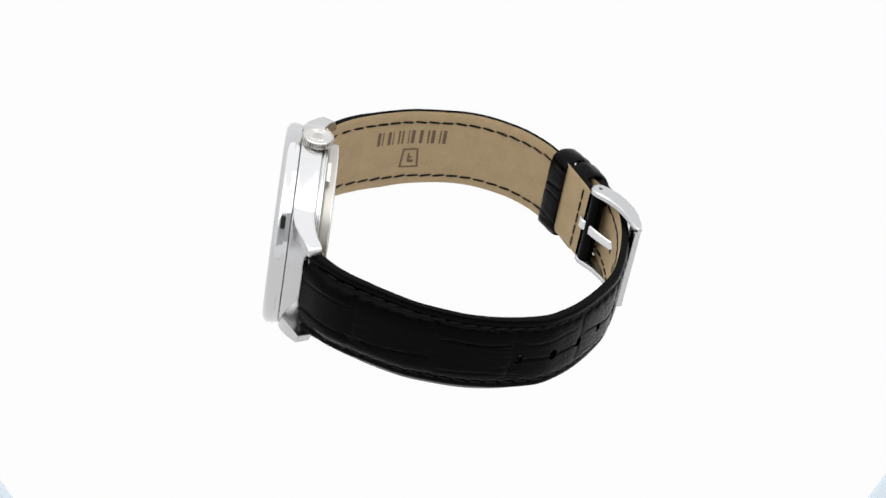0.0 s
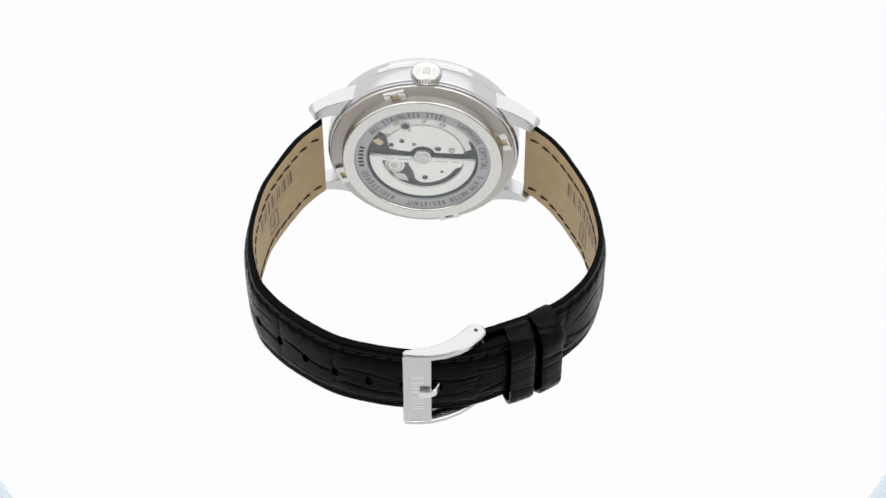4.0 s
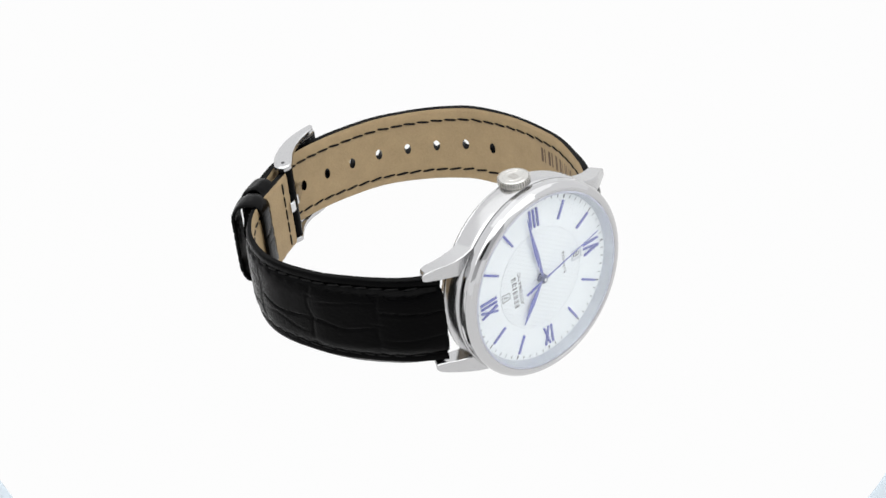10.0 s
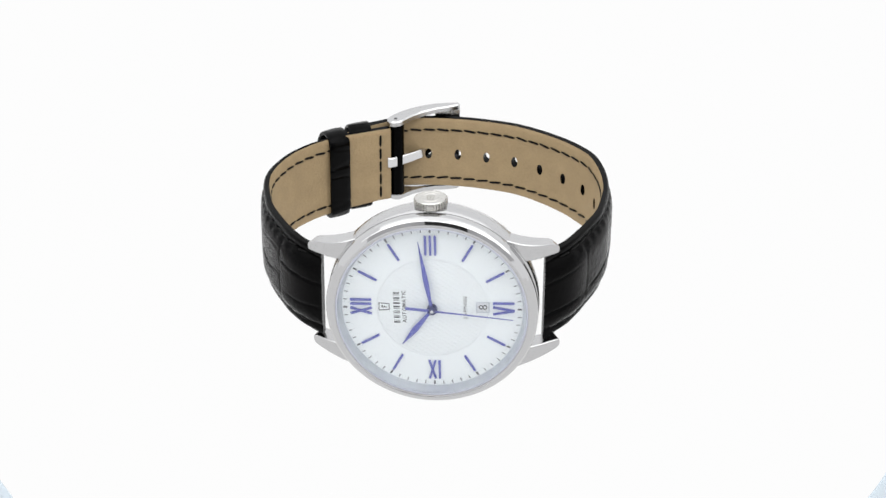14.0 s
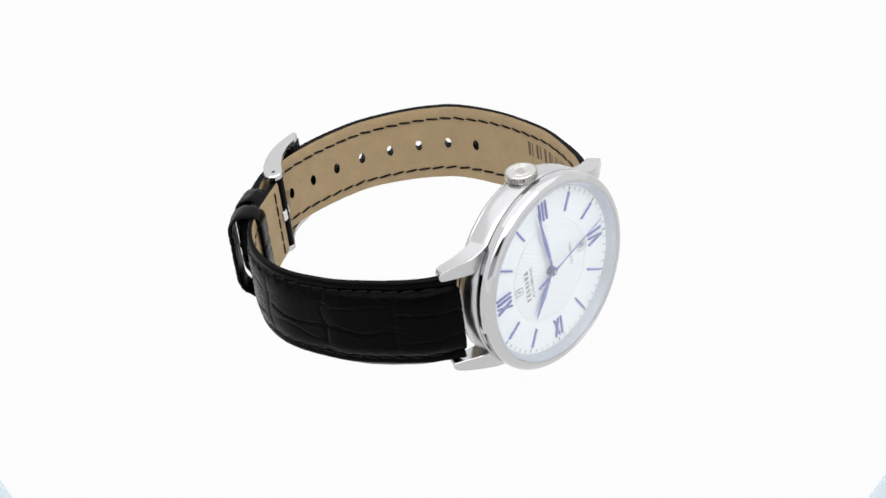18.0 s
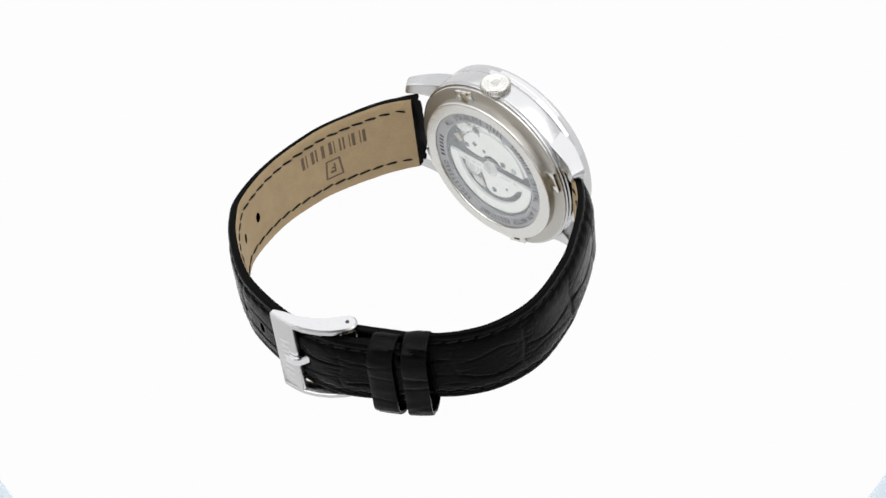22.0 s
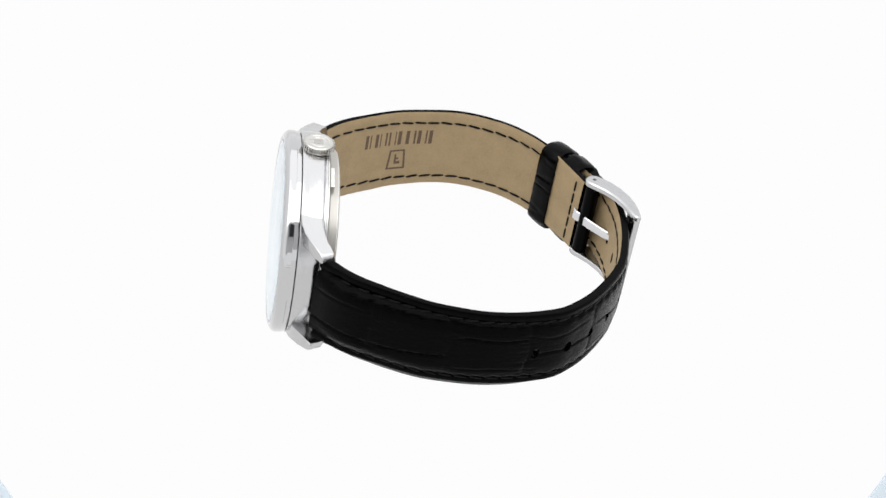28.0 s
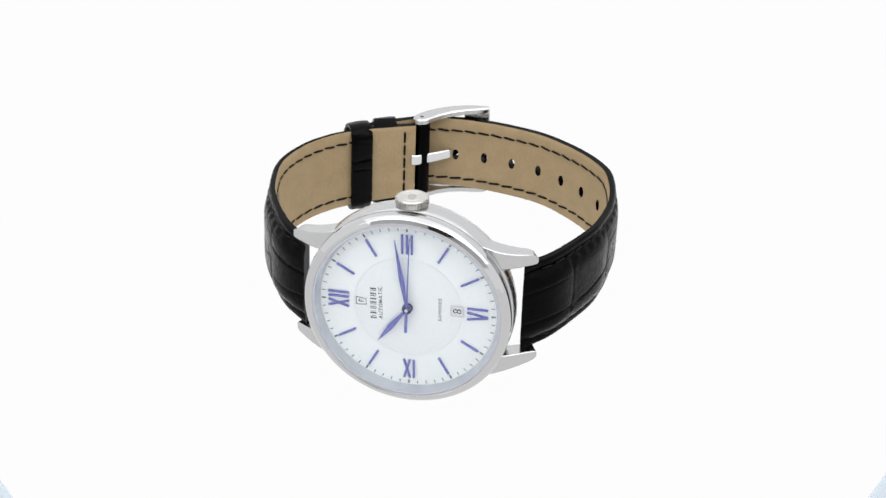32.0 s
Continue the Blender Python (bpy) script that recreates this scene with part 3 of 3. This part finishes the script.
for ob in list(watch.children):
    ob.matrix_basis = CASE @ ob.matrix_basis

# ---- strap ----
LINING_SIX = Curve([(21.1, 8.6), (24.1, 11.5), (27.7, 16.7), (31.5, 25.0), (32.9, 30.5), (33.8, 38.0), (33.3, 45.0), (31.5, 51.9), (29.0, 55.8), (25.7, 59.4), (20.8, 63.3), (15.3, 66.6), (8.7, 68.6), (2.2, 69.7), (-4.0, 69.9), (-10.4, 69.0), (-16.0, 66.7), (-20.7, 64.4), (-25.35, 61.65)])
LINING_TWELVE = Curve([(-21.2, 8.5), (-24.7, 11.0), (-28.9, 16.2), (-33.1, 24.9), (-34.7, 30.5), (-35.8, 38.0), (-35.2, 43.9), (-32.8, 50.1), (-29.2, 54.8), (-25.6, 57.9), (-21.1, 61.0), (-16.3, 63.3), (-12.4, 65.0)])


def nearest(curve, x, y):
    return min((k * 0.1 for k in range(int(curve.length * 10))), key=lambda s: (curve.at(s) - Vector((x, y))).length)


class Strap:
    def __init__(self, curve, side, thick, rims, creases, halves, drops, flare, tip=0.0):
        self.curve, self.side, self.thick, self.creases, self.tip = curve, side, thick, creases, tip
        self.halves, self.drops, self.rims, self.flare = halves, drops, rims, flare

    def half(self, s):
        h = float(np.interp(s, *self.halves))
        if self.tip and s > self.curve.length - self.tip:
            k = (s - self.curve.length + self.tip) / self.tip
            h *= max(math.sqrt(max(1 - k * k, 0)), 0.25)
        return h

    def grain(self, s, z):
        """Relief of the pressed scales: thin creases across and along, and short wrinkles that run out of them."""
        d, prev = 0.0, -5.0
        for i, c in enumerate(list(self.creases) + [self.curve.length + 8]):
            u = s - c - 1.1 * noise.noise(Vector((z * 0.22, c, 0)))
            deep = 0.24 * (0.55 + 0.6 * noise.noise(Vector((z * 0.3, c, 5))))
            d -= deep * math.exp(-(u / 0.3) ** 2)
            if abs(u) < 7:
                w = noise.noise(Vector((s * 0.2, z * 1.5, c)))
                d -= 0.32 * max(0, w - 0.15) * math.exp(-(u / 2.2) ** 2)
            if prev <= s < c:
                for k, zc in enumerate(((-3.2, 3.6), (-2.6,), (2.4, -4.6), (-1.2, 4.2), (0.8, -3.8), (-3.0, 2.0), (1.5, -2.5))[(i + (self.side < 0) * 2) % 7]):
                    v = z - zc - 2.4 * noise.noise(Vector((s * 0.1, zc, i * 1.7)))
                    fade = min(1, (s - prev) / 3.0, (c - s) / (3.0 if k else 1.2)) * (1.0 if k == 0 else 0.5)
                    d -= 0.3 * fade * math.exp(-(v / 0.24) ** 2)
                mid = (prev + c) / 2
                d += 0.12 * (1 - min(1, abs(s - mid) / max(1, (c - prev) / 2)) ** 4)
            prev = c
        return d + 0.025 * noise.noise(Vector((s * 0.5, z * 2.2, 7)))

    def outside(self, s, z, half):
        """Thickness of the strap: a padded middle, a stitched channel and a flat rim."""
        th = float(np.interp(s, *self.thick))
        m = half - abs(z)
        rim = float(np.interp(s, *self.rims))
        k = min(max((m - 1.9) / 3.6, 0), 1)
        pad = rim + (th - rim) * (1 - (1 - k) ** 2.2)
        if m < 0.5:
            pad -= 0.35 * (1 - m / 0.5) ** 2
        pad -= 0.4 * math.exp(-((m - 1.95) / 0.38) ** 2)
        # the leather puckers between the stitches
        pad += 0.11 * math.cos(2 * math.pi * (s - 3.5) / 3.05) * math.exp(-((m - 2.55) / 0.5) ** 2)
        inner = min(max((m - 2.2) / 0.7, 0), 1)
        return pad + inner * self.grain(s, z)

    def inside(self, s, z, half):
        """The lining lies a little outside the curve between the strap's ends, and is rounded along both edges."""
        ends = min(1.0, max(0.0, s - 2) / 10, max(0.0, self.curve.length - 8 - s) / 8)
        return 0.65 * ends + 1.5 * max(0.0, 1 - s / 11) + 0.22 * max(0.0, 1 - (half - abs(z)) / 1.2) ** 2

    def place(self, s, z, out):
        p, t = self.curve.at(s), self.curve.tangent(s)
        n = Vector((t.y, -t.x)) * self.side
        if s < 9:
            k = 0.5 - 0.5 * math.cos(math.pi * s / 9)
            n = (n * k + Vector((0.06 * self.side, -1.0)) * (1 - k)).normalized()
        q = p + n * out
        drop = float(np.interp(s, *self.drops))
        return Vector((q.x, q.y, z - drop)), Vector((t.x, t.y, 0)), Vector((n.x, n.y, 0))

    def stance(self, s, z, out):
        q, t, n = self.place(s, z, out)
        w = t.cross(n)
        m = Matrix((t, n, w)).transposed().to_4x4()
        m.translation = q * SCALE
        return m

    def build(self, name, label, holes=()):
        c, cols = self.curve, 70
        rows = int(c.length / 0.28)
        grid, inner, outer = [], [], []
        for j in range(rows + 1):
            s = 1.1 + (c.length - 1.1) * j / rows
            h = self.half(s)
            grid.append([[s, h * (-1 + 2 * k / cols), h] for k in range(cols + 1)])
        gone = set()
        for hs in holes:
            inside = lambda s, z: ((s - hs) / 0.74) ** 2 + ((z + 0.35) / 1.3) ** 2
            mine = set()
            for j in range(rows):
                if abs(grid[j][0][0] - hs) > 2.5:
                    continue
                for k in range(cols):
                    if inside((grid[j][k][0] + grid[j + 1][k][0]) / 2, (grid[j][k][1] + grid[j][k + 1][1]) / 2) < 1:
                        mine.add((j, k))
            for j, k in mine:
                for dj, dk in ((0, 0), (1, 0), (0, 1), (1, 1)):
                    around = [(j + dj - 1, k + dk - 1), (j + dj, k + dk - 1), (j + dj - 1, k + dk), (j + dj, k + dk)]
                    if all(a in mine for a in around):
                        continue
                    g = grid[j + dj][k + dk]
                    q = math.sqrt(inside(g[0], g[1])) or 1
                    if abs(q - 1) > 1e-6:
                        g[0], g[1] = hs + (g[0] - hs) / q, (g[1] + 0.35) / q - 0.35
            gone |= mine
        for row in grid:
            for s, z, h in row:
                lower = (z / h) ** 2 if z < 0 else 0.0
                inner.append(self.place(s, z - lower * float(np.interp(s, *self.flare)), self.inside(s, z, h))[0])
                outer.append(self.place(s, z + 0.5 * lower * min(1, s / 9), self.outside(s, z, h))[0])
        w = cols + 1
        cells = [(j, k) for j in range(rows) for k in range(cols) if (j, k) not in gone]
        quads = [(j * w + k, j * w + k + 1, (j + 1) * w + k + 1, (j + 1) * w + k) for j, k in cells]
        flip = [q[::-1] for q in quads]
        top = part(name, mesh_of(name, outer, quads if self.side > 0 else flip, LEATHER), watch, label)
        part("lining", mesh_of("lining", inner, flip if self.side > 0 else quads, LINING), top, "smooth tan leather lining")
        count = {}
        for q in quads:
            for a, b in zip(q, q[1:] + q[:1]):
                count[(a, b)] = count.get((a, b), 0) + 1
        rim = [(a, b) for a, b in count if (b, a) not in count]
        used = sorted({i for e in rim for i in e})
        at = {v: i for i, v in enumerate(used)}
        m = len(used)
        vs = [inner[i] for i in used] + [outer[i] for i in used]
        fs = [(at[a], at[b], m + at[b], m + at[a]) for a, b in rim]
        part("edge", mesh_of("edge", vs, [f[::-1] for f in fs] if self.side > 0 else fs, LEATHER_EDGE), top, "black painted edge")
        return top

    def stitch_row(self, top, s0, s1, inset, pitch=3.05):
        n = int((s1 - s0) / pitch)
        for k in range(n + 1):
            s = s0 + k * pitch
            for sz in (1, -1):
                z = sz * (self.half(s) - inset - (0.65 if sz > 0 else 0.0))
                part("stitch", STITCH, top, m=self.stance(s, z, self.inside(s, z, self.half(s)) - 0.03) @ Matrix.Rotation(radians(random.uniform(2, 9) * sz), 4, "Y"))

    def stitch_row_outside(self, top, s0, s1, inset, pitch=3.05):
        n = int((s1 - s0) / pitch)
        for k in range(n + 1):
            s = s0 + (k + 0.5) * pitch
            for sz in (1, -1):
                h = self.half(s)
                z = sz * (h - inset)
                part("stitch", STITCH, top, m=self.stance(s, z, self.outside(s, z, h) + 0.12) @ Matrix.Rotation(radians(random.uniform(3, 9) * sz), 4, "Y"))


thread = []
for a, w in ((-1.42, 0.06), (-1.3, 0.16), (-0.9, 0.27), (0.9, 0.27), (1.3, 0.16), (1.42, 0.06)):
    thread.append([(a, 0.85 * w * math.cos(k * math.pi / 4), w * math.sin(k * math.pi / 4)) for k in range(8)])
STITCH = mesh_of("stitch", *loft(thread), THREAD, sharp=60)

six = Strap(LINING_SIX, 1, ([0, 6, 12, 30, 60, 85, 120], [5.1, 4.5, 3.8, 2.95, 3.0, 2.95, 3.0]), ([0, 1.5, 4, 8, 14, 35, 50, 80, 120], [4.9, 4.2, 3.0, 2.5, 2.15, 2.15, 2.6, 2.6, 2.3]), (10.5, 26, 41.5, 56, 69, 82, 96), ([0, 8, 18, 31, 44, 70, 96, 110], [9.8, 9.75, 9.6, 9.2, 9.0, 8.6, 8.5, 7.9]), ([0, 18, 31, 44, 60], [0.05, 0.1, 0.2, 0.1, 0.0]), ([0, 5, 40, 55, 65], [0.2, 0.75, 0.75, 0.3, 0.0]), 5.0)
first = nearest(LINING_SIX, 2.25, 69.7)
HOLES = [first + 6.25 - 6.62 * k for k in range(8)]
long_half = six.build("strap_long", "black crocodile-grain leather strap with seven holes", HOLES)
six.stitch_row(long_half, 3.5, LINING_SIX.length - 8, 2.15)
six.stitch_row_outside(long_half, 3.5, LINING_SIX.length - 9, 2.0)

twelve = Strap(LINING_TWELVE, -1, ([0, 6, 12, 30, 60, 120], [4.75, 4.3, 3.7, 2.8, 2.3, 2.2]), ([0, 1.5, 4, 8, 14, 40, 60, 120], [4.55, 4.0, 3.0, 2.5, 2.15, 2.15, 1.9, 1.7]), (11, 25.5, 40, 54), ([0, 8, 18, 31, 44, 57, 70], [9.75, 9.95, 10.0, 9.7, 9.5, 9.35, 8.9]), ([0, 5, 18, 31, 44, 57, 70], [0.1, 0.4, 0.9, 1.2, 1.25, 1.0, 0.5]), ([0, 5, 18, 30], [0.2, 0.65, 0.5, 0.0]))
short_half = twelve.build("strap_short", "black crocodile-grain leather strap folded round the buckle")
twelve.stitch_row(short_half, 3.5, nearest(LINING_TWELVE, -24.5, 58.8), 2.15)
twelve.stitch_row_outside(short_half, 3.5, LINING_TWELVE.length - 3, 2.0)
cross = nearest(LINING_TWELVE, -14.6, 64.0)
for z in (-6.6, -3.4, -0.2, 3.0, 6.2):
    part("stitch", STITCH, short_half, m=twelve.stance(cross, z, twelve.inside(cross, 0, 9) - 0.03) @ Matrix.Rotation(radians(90), 4, "Y"))


# the maker's stamp in the lining: plain bars, an emblem
def stamp(st, top, s0):
    v, f = mark_bars(17.4, 3.6)
    part("brand_bars", mesh_of("brand_bars", [st.place(s0 + a, 1.3 + b, st.inside(s0 + a, 0, 9) - 0.03)[0] for a, b, _ in v], f, STAMP, False), top, "dark brown stamped bars")
    v, f = emblem(3.9, 5.2, 0.42)
    part("emblem", mesh_of("emblem", [st.place(s0 + a, -0.1 - b, st.inside(s0 + a, 0, 9) - 0.03)[0] for a, b, _ in v], f, STAMP, False), top, "dark brown stamped emblem")


stamp(six, long_half, nearest(LINING_SIX, 31.0, 25.4))
stamp(twelve, short_half, nearest(LINING_TWELVE, -33.3, 27.9))

# fold of the short half round the buckle's pin
PIN = Vector((-11.4, 66.9))
v, f = lathe(rounded([(0.72, -8.7), (1.6, -8.7), (1.6, 8.7), (0.72, 8.7)], 0.25), 32, True)
part("fold", mesh_of("fold", [(a + PIN.x + 0.3, c + PIN.y, b) for a, b, c in v], [q[::-1] for q in f], LEATHER), short_half, "black leather fold round the pin")


# ---- keepers ----
def keeper(name, s, n0, n1, half, width, label):
    """A leather loop round both straps at s on the short half."""
    q, t, n = twelve.place(s, -0.55, 0)
    ring, r = [], 3.9
    corners = ((n1 - r, half - r, 0), (n0 + 1.9, half - 1.9, 90), (n0 + 1.9, -half + 1.9, 180), (n1 - r, -half + r, 270))
    for cn, cz, a0 in corners:
        rr = r if a0 in (0, 270) else 1.9
        for k in range(7):
            a = radians(a0 + 15 * k)
            ring.append((cn + rr * math.cos(a), cz + rr * math.sin(a), math.cos(a), math.sin(a)))
    fine = []
    for k, (a, b, c, d) in enumerate(ring):
        a2, b2, c2, d2 = ring[(k + 1) % len(ring)]
        m = max(1, int(math.hypot(a2 - a, b2 - b) / 0.3))
        fine += [(a + (a2 - a) * i / m, b + (b2 - b) * i / m, c + (c2 - c) * i / m, d + (d2 - d) * i / m) for i in range(m)]
    # pressed creases across the loop, each with its own depth
    marks = [(random.uniform(-half, half), random.uniform(0.08, 0.24), random.uniform(-0.6, 0.6)) for _ in range(9)]
    worn = lambda b, along: 0.08 * noise.noise(Vector((b * 0.5, along * 0.4, s))) - sum(w * math.exp(-((b - z0 - tilt * along * 0.4) / 0.22) ** 2) for z0, w, tilt in marks)
    lift = lambda off, b, along: off + (worn(b, along) if off > 0.6 else 0.0)
    ring, rings = fine, []
    for off, along in ((0, -width / 2 + 0.2), (0.2, -width / 2), (0.7, -width / 2), (0.88, -width / 2 + 0.3), (0.93, -width / 5), (0.95, 0), (0.93, width / 5), (0.88, width / 2 - 0.3), (0.7, width / 2), (0.2, width / 2), (0, width / 2 - 0.2)):
        rings.append([q + t * (along + 0.15 * a) + n * (a + c * lift(off, b, along)) + Vector((0, 0, b + d * lift(off, b, along))) for a, b, c, d in ring])
    v, f = loft(rings + [rings[0]], False)
    return part(name, mesh_of(name, v, f, KEEPER), watch, label)


stay = nearest(LINING_TWELVE, -19.0, 62.3)
keeper("fixed_keeper", stay + 0.2, 1.3, 6.6, 9.75, 5.2, "fixed black leather keeper loop")
keeper("free_keeper", stay - 5.4, 0.2, 6.5, 9.65, 5.0, "sliding black leather keeper loop")

# ---- buckle ----
buckle = part("buckle", mesh_of("buckle", *box(-2.8, 2.95, 73.0, 74.45, -9.9, 9.9, 0.35), STEEL_SOFT), watch, "polished steel pin buckle")
ARM = [(2.9, 73.6), (2.4, 73.0), (0, 72.2), (-2.3, 71.6), (-5, 70.3), (-7.5, 68.4), (-9.4, 66.3), (-10.3, 65.3), (-11.4, 64.95), (-12.6, 65.3), (-13.35, 66.4), (-13.3, 67.6), (-12.5, 68.9), (-10.8, 70.7), (-8.4, 72.4), (-5.6, 73.7), (-2.9, 74.4), (0, 74.6), (2.6, 74.5)]


def inset(poly, d):
    out, n = [], len(poly)
    for i in range(n):
        a, b, c = Vector(poly[i - 1]), Vector(poly[i]), Vector(poly[(i + 1) % n])
        t = (c - a).normalized()
        out.append(tuple(b + Vector((-t.y, t.x)) * d))
    return out


for sz in (1, -1):
    rings = [[(x, y, 0.15 + sz * (z + 0.07 * (x + 5))) for x, y in inset(ARM, d)] for z, d in ((9.0, -0.25), (9.15, 0.0), (10.05, 0.0), (10.35, -0.3))]
    v, f = loft(rings)
    part("arm", mesh_of("arm", v, f if sz > 0 else [q[::-1] for q in f], STEEL_SOFT), buckle, "curved polished steel arm")
    # Dark disc stands for the shade in the arm's pin hole.
    part("pin_hole_shade", mesh_of("pin_hole_shade", *moved(lathe([(0.01, 0.0), (0.42, 0.0), (0.42, -0.3), (0.01, -0.3)], 20), Matrix.Translation((PIN.x, PIN.y, 0.15 + sz * 9.93)) @ Matrix.Rotation(radians(90), 4, "X")), SHADE_AND_DARKS), buckle, "dark disc drawing the shade in the pin's hole")
v, f = lathe([(0.01, -9.6), (0.7, -9.6), (0.7, 9.6), (0.01, 9.6)], 20)
part("pin", mesh_of("pin", [(a + PIN.x, c + PIN.y, b) for a, b, c in v], [q[::-1] for q in f], STEEL), buckle)
TONGUE = Curve([(-13.0, 64.75), (-11.9, 64.85), (-11.1, 65.9), (-9.6, 66.7), (-7.4, 68.5), (-5.2, 70.6), (-3.9, 73.0), (-3.0, 74.6), (-1.6, 74.9), (-0.4, 74.75)])
rings = []
for k in range(25):
    s = TONGUE.length * k / 24
    p, t = TONGUE.at(s), TONGUE.tangent(s)
    n = Vector((t.y, -t.x))
    w = 1.25 - 0.3 * k / 24
    rings.append([Vector((p.x, p.y, 0)) + Vector((n.x, n.y, 0)) * a + Vector((0, 0, b)) for a, b in ((-0.5, -w + 0.2), (-0.5, w - 0.2), (-0.3, w), (0.3, w), (0.5, w - 0.2), (0.5, -w + 0.2), (0.3, -w), (-0.3, -w))])
part("tongue", mesh_of("tongue", *loft(rings), STEEL), buckle, "steel buckle tongue")
v, f = mark_bars(10.6, 2.4)
part("brand_bars", mesh_of("brand_bars", [(b - 1.2, 74.46, a - 0.1) for a, b, _ in v], f, STEEL_SATIN, False), buckle, "faint engraved bars")


# ---- movement of the things ----
def motions():
    walk(watch, [(t, spun(a) @ Matrix.Translation(DIAL_CENTRE) @ DIAL_TURN) for t, a in TURN])
    walk(turntable, [(t, Matrix.Translation((0.0022, 0, 0)) @ spun(a)) for t, a in TURN])
    walk(second_hand, [(t, CASE @ hand_pose(187.0 - 5.2 * abs(t - 13.87))) for t in sorted([t for t, a in TURN] + [13.87])])


motions()
